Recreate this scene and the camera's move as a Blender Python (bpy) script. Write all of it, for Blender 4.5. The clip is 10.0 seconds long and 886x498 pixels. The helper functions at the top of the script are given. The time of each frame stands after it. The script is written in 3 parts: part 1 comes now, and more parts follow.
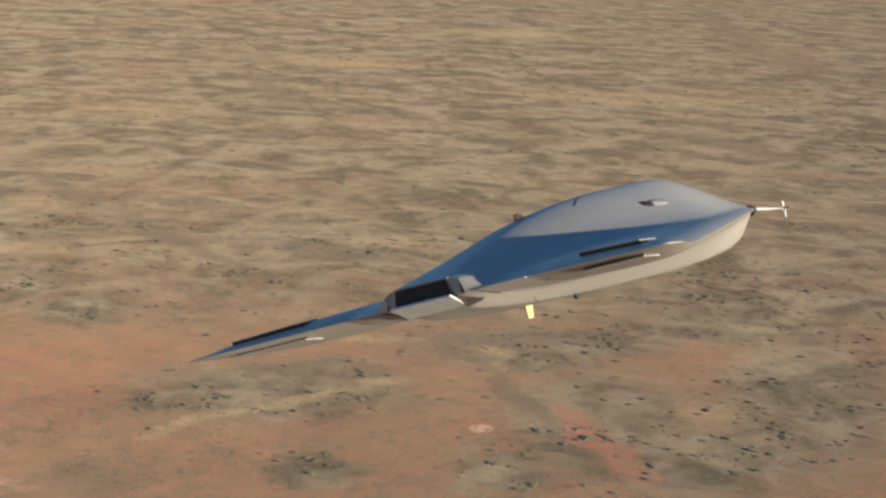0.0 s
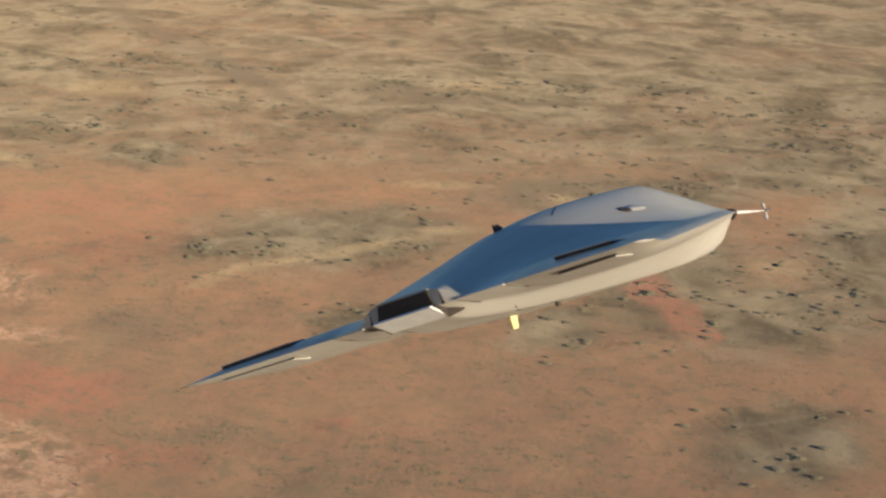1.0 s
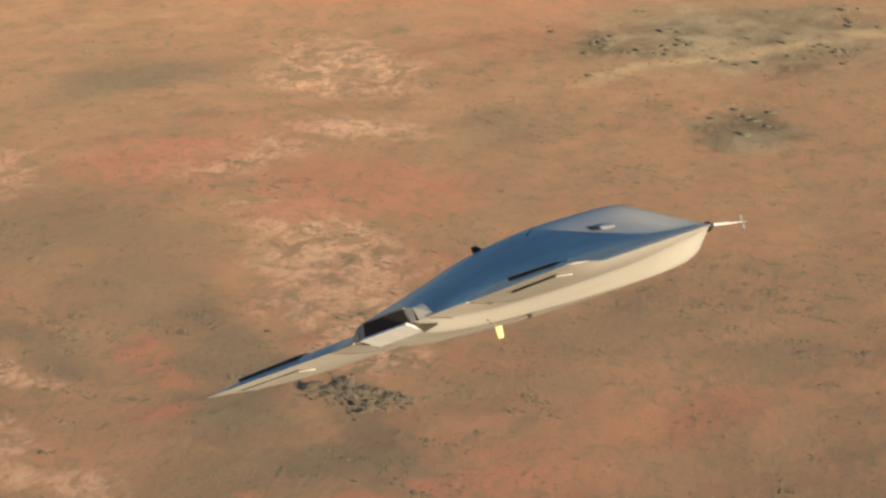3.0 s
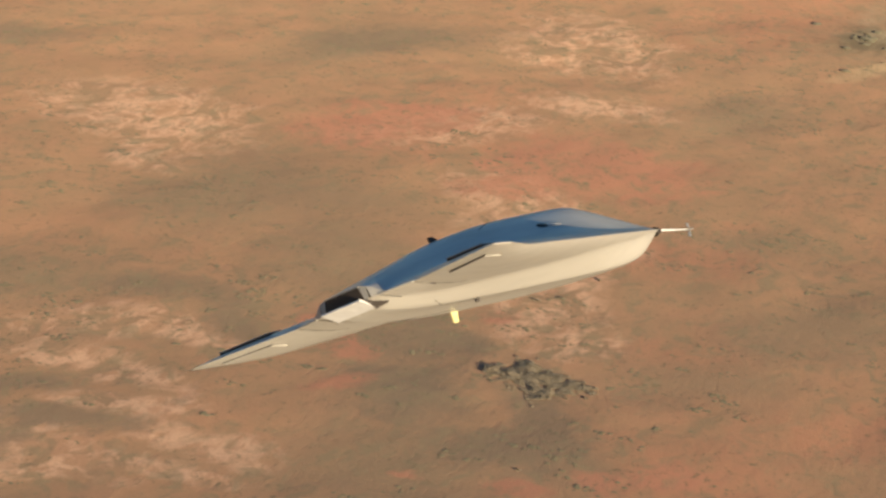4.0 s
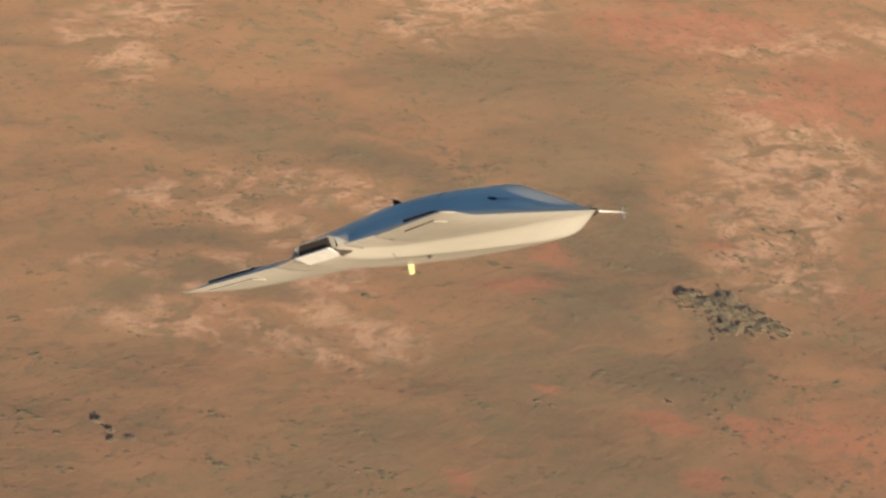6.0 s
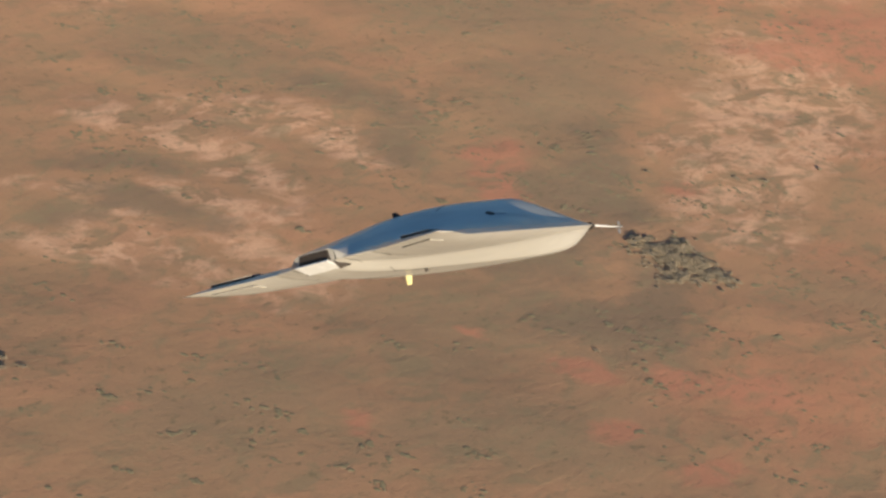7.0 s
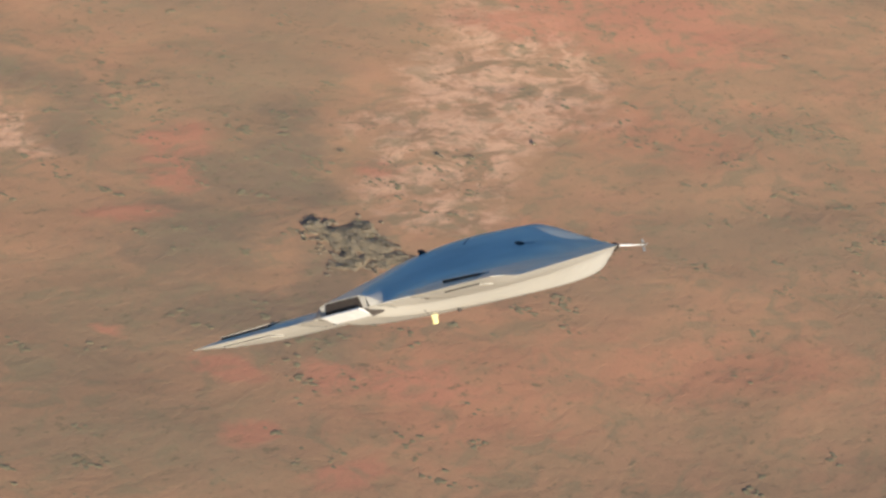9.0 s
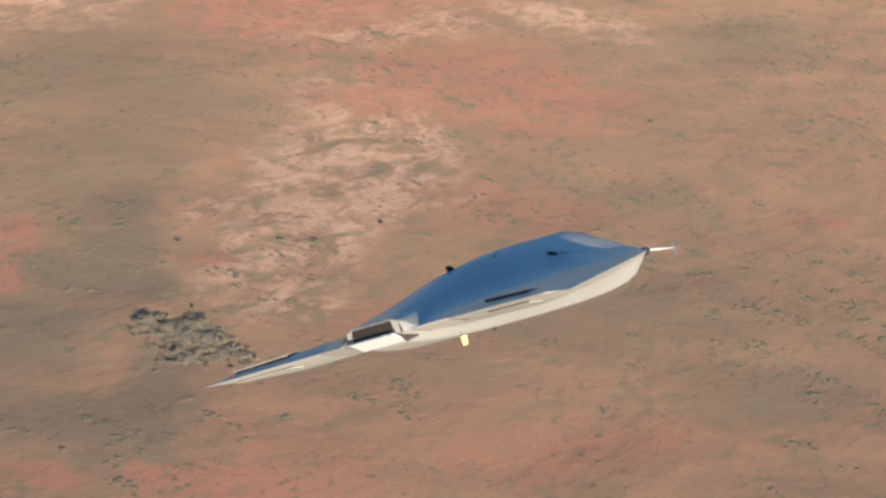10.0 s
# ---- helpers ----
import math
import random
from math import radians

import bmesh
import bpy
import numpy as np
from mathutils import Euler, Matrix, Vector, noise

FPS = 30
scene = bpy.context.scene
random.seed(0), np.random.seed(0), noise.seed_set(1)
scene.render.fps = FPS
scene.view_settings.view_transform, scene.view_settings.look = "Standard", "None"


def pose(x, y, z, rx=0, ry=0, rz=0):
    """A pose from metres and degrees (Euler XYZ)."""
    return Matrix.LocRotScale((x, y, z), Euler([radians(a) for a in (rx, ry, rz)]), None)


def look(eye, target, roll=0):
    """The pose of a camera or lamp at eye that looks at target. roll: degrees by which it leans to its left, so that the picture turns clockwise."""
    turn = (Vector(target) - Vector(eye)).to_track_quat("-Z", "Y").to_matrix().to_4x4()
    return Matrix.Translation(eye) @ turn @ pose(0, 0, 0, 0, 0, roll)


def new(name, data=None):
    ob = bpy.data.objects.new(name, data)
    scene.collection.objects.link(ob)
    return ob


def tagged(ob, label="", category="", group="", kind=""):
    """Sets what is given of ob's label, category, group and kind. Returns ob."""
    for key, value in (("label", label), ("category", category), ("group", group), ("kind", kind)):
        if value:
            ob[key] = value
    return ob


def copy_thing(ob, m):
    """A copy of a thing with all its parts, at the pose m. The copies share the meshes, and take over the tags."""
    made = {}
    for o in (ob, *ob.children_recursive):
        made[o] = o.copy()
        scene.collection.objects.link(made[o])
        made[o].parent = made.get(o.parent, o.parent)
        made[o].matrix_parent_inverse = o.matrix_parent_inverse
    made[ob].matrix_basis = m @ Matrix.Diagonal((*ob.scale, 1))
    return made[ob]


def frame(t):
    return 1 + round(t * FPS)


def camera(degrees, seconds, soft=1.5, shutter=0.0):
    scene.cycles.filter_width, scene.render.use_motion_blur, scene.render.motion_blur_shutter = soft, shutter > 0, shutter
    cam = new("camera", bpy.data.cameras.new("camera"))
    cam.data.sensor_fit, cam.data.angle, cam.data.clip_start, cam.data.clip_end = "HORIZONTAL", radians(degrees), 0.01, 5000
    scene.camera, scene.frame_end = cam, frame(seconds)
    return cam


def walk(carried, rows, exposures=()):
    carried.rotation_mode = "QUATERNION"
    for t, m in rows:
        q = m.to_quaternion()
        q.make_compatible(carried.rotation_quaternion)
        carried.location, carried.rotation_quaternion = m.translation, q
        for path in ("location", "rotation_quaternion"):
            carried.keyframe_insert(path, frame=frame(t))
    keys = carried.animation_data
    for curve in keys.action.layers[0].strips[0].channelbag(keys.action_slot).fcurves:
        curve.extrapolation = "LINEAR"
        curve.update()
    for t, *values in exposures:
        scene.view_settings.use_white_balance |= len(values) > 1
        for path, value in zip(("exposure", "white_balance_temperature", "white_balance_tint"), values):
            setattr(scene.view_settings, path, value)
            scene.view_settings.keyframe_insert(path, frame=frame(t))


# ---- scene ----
cam = camera(17.0, 10.0, soft=2.7)

# ---------------------------------------------------------------- camera
def aim(x, y, z, yaw, dip, lean):
    """Pose of the camera: yaw clockwise from +y, dip below the horizon, lean."""
    return pose(x, y, z, 90 - dip, 0, -yaw) @ pose(0, 0, 0, 0, 0, lean)


CAMERA_ROWS = [
    (0, -0.00, 0.00, 170.00, 0.000, 7.390, 3.116),
    (0.5, 10.35, 14.84, 170.43, -0.883, 8.981, 3.379),
    (1, 20.65, 29.35, 170.35, -2.355, 10.685, 3.481),
    (1.5, 30.13, 43.28, 169.49, -4.348, 12.131, 3.401),
    (2, 40.56, 57.47, 168.71, -7.136, 13.547, 3.141),
    (2.5, 50.03, 67.15, 168.98, -9.949, 14.684, 2.926),
    (2.7, 53.76, 70.71, 169.04, -11.147, 15.055, 2.987),
    (3.8, 72.19, 93.88, 166.25, -17.996, 16.185, 5.256),
    (4, 75.40, 98.74, 165.86, -19.263, 16.331, 5.879),
    (4.5, 82.84, 110.63, 165.50, -22.279, 16.847, 7.327),
    (5, 90.93, 121.73, 165.87, -25.043, 17.725, 8.886),
    (5.5, 99.62, 128.76, 166.60, -26.906, 18.683, 10.205),
    (5.7, 103.31, 131.81, 166.71, -27.562, 19.075, 10.677),
    (6.8, 129.04, 157.40, 173.43, -31.004, 21.577, 12.376),
    (7, 131.82, 162.63, 173.54, -31.191, 21.815, 12.592),
    (7.5, 137.12, 175.54, 173.06, -31.174, 22.152, 13.000),
    (8, 142.32, 188.80, 172.14, -30.822, 22.225, 12.775),
    (8.5, 146.75, 199.87, 171.02, -30.389, 22.093, 12.350),
    (9, 152.24, 211.29, 171.40, -30.095, 21.946, 11.337),
    (9.5, 156.43, 222.40, 170.67, -29.836, 21.412, 10.096),
    (10, 160.11, 234.99, 170.25, -29.638, 20.442, 8.825),
]
walk(cam, [(t, aim(*r)) for t, *r in CAMERA_ROWS], exposures=[(0.0, 0.41, 5550, 10), (0.6, 0.50, 5780, 10), (1.5, 0.56, 6000, 10), (2.5, 0.62, 6200, 10), (5.5, 0.66, 6300, 10), (7.0, 0.64, 5800, 10), (8.5, 0.85, 5560, 10), (10.0, 0.88, 5250, 10)])

# ---------------------------------------------------------------- light
SUN_AZIMUTH, SUN_HEIGHT = 128.0, 8.0      # clockwise from +y, above the horizon
world = bpy.data.worlds.new("world")
scene.world = world
world.use_nodes = True
sky = world.node_tree.nodes.new("ShaderNodeTexSky")
sky.sky_type, sky.sun_disc = "NISHITA", False
sky.sun_elevation, sky.sun_rotation = radians(SUN_HEIGHT), radians(SUN_AZIMUTH)
sky.air_density, sky.dust_density, sky.ozone_density = 1.0, 0.4, 3.5
background = world.node_tree.nodes["Background"]
background.inputs["Strength"].default_value = 0.085
world.node_tree.links.new(sky.outputs["Color"], background.inputs["Color"])

sun_data = bpy.data.lights.new("sun", "SUN")
sun_data.energy, sun_data.angle, sun_data.color = 5.0, radians(0.6), (1.0, 0.795, 0.525)
sun = new("sun", sun_data)
_a, _h = radians(SUN_AZIMUTH), radians(SUN_HEIGHT)
SUN_WAY = Vector((math.sin(_a) * math.cos(_h), math.cos(_a) * math.cos(_h), math.sin(_h)))
sun.matrix_world = look(SUN_WAY * 400, (0, 0, 0))


# ---------------------------------------------------------------- materials
class Nodes:
    """Small wrapper to write node materials in few lines."""

    def __init__(self, name):
        self.m = bpy.data.materials.new(name)
        self.m.use_nodes = True
        self.t = self.m.node_tree
        self.out = self.t.nodes["Principled BSDF"]

    def put(self, socket, value):
        if isinstance(value, bpy.types.NodeSocket):
            self.t.links.new(value, socket)
        elif value is not None:
            socket.default_value = value

    def coord(self, kind="Object"):
        return self.t.nodes.new("ShaderNodeTexCoord").outputs[kind]

    def attribute(self, name):
        n = self.t.nodes.new("ShaderNodeAttribute")
        n.attribute_name = name
        return n.outputs["Fac"]

    def noise(self, vector, scale, detail=4.0, rough=0.55, warp=0.0):
        n = self.t.nodes.new("ShaderNodeTexNoise")
        self.put(n.inputs["Vector"], vector)
        n.inputs["Scale"].default_value, n.inputs["Detail"].default_value = scale, detail
        n.inputs["Roughness"].default_value, n.inputs["Distortion"].default_value = rough, warp
        return n.outputs["Fac"]

    def stretch(self, vector, scale, turn=0.0):
        n = self.t.nodes.new("ShaderNodeMapping")
        self.put(n.inputs["Vector"], vector)
        n.inputs["Scale"].default_value = scale
        n.inputs["Rotation"].default_value = (0, 0, radians(turn))
        return n.outputs["Vector"]

    def span(self, value, a, b, c=0.0, d=1.0):
        n = self.t.nodes.new("ShaderNodeMapRange")
        self.put(n.inputs["Value"], value)
        for i, v in zip((1, 2, 3, 4), (a, b, c, d)):
            n.inputs[i].default_value = v
        return n.outputs["Result"]

    def math(self, op, a, b=None):
        n = self.t.nodes.new("ShaderNodeMath")
        n.operation = op
        self.put(n.inputs[0], a)
        self.put(n.inputs[1], b)
        return n.outputs[0]

    def mix(self, fac, a, b, blend="MIX"):
        n = self.t.nodes.new("ShaderNodeMix")
        n.data_type, n.blend_type = "RGBA", blend
        self.put(n.inputs["Factor"], fac)
        self.put(n.inputs[6], (*a, 1) if isinstance(a, tuple) else a)
        self.put(n.inputs[7], (*b, 1) if isinstance(b, tuple) else b)
        return n.outputs[2]

    def bump(self, height, strength, distance):
        n = self.t.nodes.new("ShaderNodeBump")
        self.put(n.inputs["Height"], height)
        n.inputs["Strength"].default_value, n.inputs["Distance"].default_value = strength, distance
        self.put(self.out.inputs["Normal"], n.outputs["Normal"])

    def done(self, color, rough, metal=0.0, specular=0.5):
        self.put(self.out.inputs["Base Color"], (*color, 1) if isinstance(color, tuple) else color)
        self.put(self.out.inputs["Roughness"], rough)
        self.put(self.out.inputs["Metallic"], metal)
        self.put(self.out.inputs["Specular IOR Level"], specular)
        return self.m


def paint_material():
    n = Nodes("grey_aircraft_paint")
    c = n.coord()
    grime = n.span(n.noise(n.stretch(c, (0.5, 2.2, 2.2)), 1.4, 5), 0.42, 0.72)
    fine = n.span(n.noise(c, 24, 3), 0.3, 0.7)
    color = n.mix(n.math("MULTIPLY", grime, 0.35), (0.49, 0.462, 0.408), (0.40, 0.38, 0.34))
    color = n.mix(n.math("MULTIPLY", fine, 0.12), color, (0.53, 0.51, 0.47))
    n.bump(n.noise(c, 3.0, 3), 0.15, 0.01)
    return n.done(color, n.span(grime, 0, 1, 0.34, 0.48), 0.0, 0.5)


def plain_material(name, a, b, scale, rough, metal=0.0):
    n = Nodes(name)
    c = n.coord()
    f = n.span(n.noise(c, scale, 5), 0.35, 0.65)
    return n.done(n.mix(f, a, b), n.span(f, 0, 1, rough - 0.06, rough + 0.06), metal)


def ground_material():
    n = Nodes("desert_soil")
    c = n.coord()
    big = n.noise(c, 0.014, 5, 0.6, 0.4)
    mid = n.noise(n.stretch(c, (1.0, 0.6, 1.0), 25), 0.10, 5, 0.6, 0.5)
    small = n.noise(n.stretch(c, (1.0, 0.55, 1.0), 25), 0.36, 6, 0.7, 0.4)
    grit = n.noise(c, 2.2, 4, 0.6)
    soil = n.mix(n.span(big, 0.35, 0.65), (0.405, 0.236, 0.138), (0.35, 0.225, 0.134))
    soil = n.mix(n.math("MULTIPLY", n.span(mid, 0.46, 0.66), 0.5), soil, (0.445, 0.245, 0.148))
    soil = n.mix(n.math("MULTIPLY", n.span(mid, 0.50, 0.34), 0.45), soil, (0.30, 0.205, 0.125))

    def area(name, edge=0.2, rag=1.3, grain=0.9, level=0.5):
        """Soil of one kind, with a ragged edge at two scales."""
        a = n.math("ADD", n.attribute(name), n.math("MULTIPLY", n.math("SUBTRACT", mid, 0.5), rag))
        a = n.math("ADD", a, n.math("MULTIPLY", n.math("SUBTRACT", small, 0.5), grain))
        return n.math("MULTIPLY", n.span(a, level - edge, level + edge), n.span(n.attribute(name), 0.02, 0.2))

    soil = n.mix(n.math("MULTIPLY", area("red", 0.4, 1.8, 1.4), 0.55), soil, (0.455, 0.215, 0.13))
    soil = n.mix(n.math("MULTIPLY", area("olive", 0.4, 1.6, 1.2), 0.72), soil, (0.275, 0.200, 0.126))
    ridge = n.math("ABSOLUTE", n.math("SUBTRACT", n.noise(n.stretch(c, (1.0, 0.5, 1.0), 20), 0.075, 5, 0.62, 1.6), 0.5))
    vein = n.span(ridge, 0.075, 0.02)
    patch = n.span(n.noise(n.stretch(c, (1.0, 0.5, 1.0), 20), 0.16, 5, 0.66, 1.0), 0.49, 0.60)
    green_shade = n.span(n.noise(n.stretch(c, (1.0, 0.55, 1.0), 35), 0.13, 4, 0.6, 0.8), 0.40, 0.52)
    within = area("pale", 0.3, 1.2, 0.8, 0.42)
    soil = n.mix(n.math("MULTIPLY", within, 0.5), soil, (0.47, 0.275, 0.17))
    pale = n.math("MULTIPLY", within, n.math("MULTIPLY", n.math("MAXIMUM", vein, patch), green_shade))
    soil = n.mix(n.math("MULTIPLY", pale, 0.85), soil, (0.62, 0.39, 0.255))
    # darker bits within the pale: greener soil and small shadows put into colour
    soil = n.mix(n.math("MULTIPLY", n.math("MULTIPLY", within, n.span(green_shade, 0.5, 0.0)), 0.65), soil, (0.27, 0.195, 0.12))
    broad = n.noise(n.stretch(c, (1.0, 0.7, 1.0), -15), 0.024, 5, 0.6, 0.8)
    mottle = n.noise(n.stretch(c, (1.0, 0.4, 1.0), -15), 0.06, 4, 0.58, 0.8)
    tone = n.math("ADD", n.math("MULTIPLY", broad, 0.75), n.math("MULTIPLY", mottle, 0.4))
    brush = n.mix(n.span(tone, 0.49, 0.66), (0.128, 0.112, 0.072), (0.370, 0.308, 0.200))
    soil = n.mix(n.math("MULTIPLY", area("scrub", 0.25), 0.88), soil, brush)
    soil = n.mix(n.math("MULTIPLY", area("dark", 0.35, 1.5, 1.3), 0.78), soil, (0.222, 0.170, 0.115))
    soil = n.mix(n.math("MULTIPLY", area("sand", 0.4, 1.8, 1.6), 0.6), soil, (0.50, 0.37, 0.21))
    soil = n.mix(n.math("MULTIPLY", area("bare", 0.12, 0.5, 0.3, 0.35), 0.9), soil, (0.66, 0.42, 0.28))
    soil = n.mix(n.math("MULTIPLY", area("clay", 0.25, 1.2, 1.3, 0.38), 0.78), soil, (0.46, 0.212, 0.135))
    blotch = n.math("MULTIPLY", n.span(n.noise(n.stretch(c, (1.0, 0.6, 1.0), 30), 0.22, 5, 0.66, 0.7), 0.50, 0.62), n.span(n.noise(c, 0.02, 3), 0.28, 0.5))
    soil = n.mix(n.math("MULTIPLY", blotch, 0.68), soil, (0.255, 0.205, 0.125))
    tuft = n.math("MULTIPLY", n.span(n.noise(n.stretch(c, (1.0, 0.6, 1.0), 30), 0.7, 4, 0.66, 0.4), 0.57, 0.68), n.span(n.noise(c, 0.05, 3), 0.36, 0.56))
    soil = n.mix(n.math("MULTIPLY", tuft, 0.8), soil, (0.175, 0.148, 0.09))
    soil = n.mix(n.math("MULTIPLY", n.span(grit, 0.35, 0.65), 0.2), soil, (0.24, 0.15, 0.095))
    n.bump(n.math("ADD", n.math("MULTIPLY", small, 0.7), n.math("MULTIPLY", grit, 0.25)), 0.45, 0.35)
    n.out.inputs["Diffuse Roughness"].default_value = 1.0
    return n.done(soil, 0.95, 0.0, 0.1)


def leaf_material(name, a, b):
    n = Nodes(name)
    f = n.span(n.noise(n.coord(), 1.3, 4), 0.3, 0.7)
    n.out.inputs["Diffuse Roughness"].default_value = 1.0
    return n.done(n.mix(f, a, b), 0.85, 0.0, 0.2)


PAINT = paint_material()
# dark metal and soot; also the colour that stands for shade in openings
DARK = plain_material("sooty_metal_and_shade", (0.036, 0.028, 0.023), (0.052, 0.041, 0.034), 6, 0.7)
STEEL = plain_material("bare_metal", (0.45, 0.43, 0.40), (0.32, 0.30, 0.28), 20, 0.4, 0.8)
# white paint of the boom; on the tail lip it stands for sunlight
WHITE = plain_material("white_paint_and_sunlight", (0.80, 0.79, 0.77), (0.70, 0.69, 0.67), 5, 0.4)
AMBER = plain_material("yellowed_plastic", (0.80, 0.74, 0.36), (0.70, 0.62, 0.28), 9, 0.35)
SOIL = ground_material()
LEAF_GREY = leaf_material("grey_saltbush_leaves", (0.24, 0.212, 0.135), (0.16, 0.142, 0.09))
LEAF_DARK = leaf_material("dark_scrub_leaves", (0.42, 0.345, 0.235), (0.27, 0.22, 0.15))
LEAF_OLIVE = leaf_material("olive_tuft_leaves", (0.25, 0.210, 0.125), (0.185, 0.158, 0.095))
LEAF_STRAW = leaf_material("dry_grass_clumps", (0.27, 0.21, 0.115), (0.20, 0.155, 0.085))
BARK = plain_material("grey_bark", (0.12, 0.09, 0.065), (0.08, 0.06, 0.045), 12, 0.9)


# ---------------------------------------------------------------- ground
BLOTS = []


def blot(kind, x, y, a, b, turn):
    """A stretch of one kind of soil: an ellipse with half axes a, b."""
    BLOTS.append((kind, x, y, a, b, radians(turn)))


blot("scrub", 312, 3253, 570.6, 14, -90)
blot("scrub", -179, 2116, 203.5, 14, -72)
blot("scrub", -144, 1354, 105.5, 12, -64)
blot("dark", 301, 3348, 391.5, 7, -89)
blot("dark", 321, 2650, 333.4, 7, -87)
blot("dark", -257, 2598, 333.8, 7, -73)
blot("dark", -133, 2111, 141.1, 6, -80)
blot("dark", -200, 1494, 129.6, 6, -71)
blot("dark", -127, 1307, 71.8, 6, -64)
blot("scrub", -51, 936, 65.4, 48.0, -117)
blot("scrub", -32, 813, 22.4, 14.8, 83)
blot("scrub", 21, 827, 41.1, 15.9, 90)
blot("scrub", 44, 1064, 68.2, 36.6, -145)
blot("scrub", 125, 992, 152.1, 33.2, 82)
blot("scrub", 52, 914, 103.2, 31.7, 85)
blot("scrub", 80, 862, 66.6, 32.7, 79)
blot("scrub", 78, 712, 50.4, 21.5, 82)
blot("scrub", -35, 817, 25.2, 13.5, 89)
blot("scrub", -132, 1082, 48.1, 21.9, 95)
blot("red", 150, 1263, 66.2, 40.1, -127)
blot("bare", 14, 891, 7.5, 3.6, 84)
blot("pale", -103, 648, 24.1, 12.8, 124)
blot("pale", -90, 616, 16.2, 9.1, 117)
blot("pale", -114, 679, 21.8, 11.6, 135)
blot("pale", -147, 727, 28.8, 12.5, -115)
blot("dark", -100, 590, 22.3, 8.0, 126)
blot("olive", -127, 609, 25.3, 12.1, 125)
blot("dark", -61, 533, 14.8, 12.1, 94)
blot("olive", -95, 785, 24.9, 14.1, -96)
blot("olive", -70, 680, 10.0, 5.7, 131)
blot("clay", -54, 515, 3.3, 2.8, 171)
blot("clay", -46, 527, 3.9, 3.3, -178)
blot("clay", -87, 598, 5.0, 3.5, -105)
blot("clay", -35, 537, 7.1, 3.7, -125)
blot("clay", -29, 701, 5.6, 3.0, -111)
blot("clay", -124, 698, 9.6, 5.4, 147)
blot("red", -72, 663, 28.3, 15.5, -114)
blot("red", -11, 579, 30.3, 10.8, -127)
blot("clay", -113, 580, 6.2, 3.9, 134)
blot("pale", -136, 531, 18.4, 7.9, 166)
blot("pale", -157, 527, 7.3, 5.4, -109)
blot("pale", -120, 489, 9.1, 8.5, -144)
blot("pale", -146, 550, 11.5, 5.4, -132)
blot("pale", -131, 555, 13.0, 4.9, 164)
blot("pale", -122, 512, 9.7, 4.5, -157)
blot("pale", -91, 620, 33.2, 10.2, 116)
blot("pale", -97, 653, 21.7, 16.9, 91)
blot("pale", -73, 593, 12.9, 7.2, -86)
blot("dark", -147, 570, 13.9, 7.4, -158)
blot("dark", -121, 562, 14.1, 6.9, 152)
blot("dark", -141, 511, 9.1, 5.1, -122)
blot("dark", -125, 500, 7.8, 3.5, -125)
blot("olive", -125, 614, 35.7, 14.1, 118)
blot("dark", -90, 578, 13.8, 9.1, 131)
blot("dark", -60, 546, 28.0, 7.2, 124)
blot("olive", -83, 545, 16.3, 10.0, -83)
blot("olive", -74, 459, 22.5, 16.0, -94)
blot("olive", -68, 496, 16.1, 10.6, -90)
blot("clay", -112, 578, 7.3, 5.9, 132)
blot("clay", -54, 516, 4.2, 3.3, 169)
blot("clay", -101, 561, 5.6, 2.8, -105)
blot("clay", -83, 447, 2.4, 1.5, -107)
blot("clay", -61, 471, 3.5, 1.7, 136)
blot("clay", -24, 504, 5.5, 2.7, -112)
blot("clay", -72, 512, 2.6, 1.9, 140)
blot("clay", -45, 526, 6.8, 3.2, 138)
blot("clay", -40, 503, 4.1, 2.6, -93)
blot("red", -29, 536, 26.8, 15.8, -90)
blot("red", -49, 591, 22.8, 12.4, -93)
blot("clay", -34, 535, 8.5, 5.2, -135)
blot("pale", -205, 689, 29.2, 22.4, 143)
blot("pale", -190, 658, 12.2, 7.4, 95)
blot("pale", -211, 580, 23.3, 9.3, 128)
blot("pale", -223, 609, 13.2, 8.9, -86)
blot("pale", -150, 831, 26.7, 18.7, 108)
blot("pale", -89, 623, 32.3, 11.5, 111)
blot("pale", -103, 507, 13.3, 5.5, 171)
blot("pale", -121, 480, 14.5, 5.9, -159)
blot("pale", -147, 550, 10.8, 5.0, -122)
blot("pale", -138, 494, 10.2, 3.3, -128)
blot("pale", -119, 517, 12.8, 4.2, -159)
blot("dark", -261, 682, 24.8, 9.3, -116)
blot("olive", -163, 643, 31.1, 19.1, -89)
blot("dark", -127, 502, 10.6, 4.5, -153)
blot("dark", -131, 486, 8.2, 4.5, -124)
blot("olive", -199, 779, 29.7, 14.1, -107)
blot("olive", -172, 566, 20.7, 17.0, 139)
blot("clay", -103, 565, 9.1, 4.6, 132)
blot("clay", -56, 514, 4.3, 4.1, -135)
blot("clay", -162, 715, 25.2, 14.2, -96)
blot("clay", -245, 643, 13.6, 6.6, -114)
blot("clay", -97, 543, 7.3, 3.4, -123)
blot("dark", -191, 804, 32.3, 14.7, -113)
blot("dark", -263, 740, 15.7, 10.6, 102)
blot("dark", -137, 574, 16.1, 6.8, 165)
blot("dark", -136, 515, 9.5, 6.0, -137)
blot("dark", -120, 506, 7.4, 3.6, -141)
blot("pale", -207, 688, 24.3, 15.5, 132)
blot("pale", -191, 658, 14.4, 6.1, 140)
blot("pale", -147, 839, 23.4, 20.6, -128)
blot("pale", -124, 772, 15.6, 13.8, -129)
blot("pale", -147, 548, 15.9, 5.4, -131)
blot("pale", -130, 534, 9.0, 3.5, 169)
blot("pale", -116, 495, 17.6, 5.7, -174)
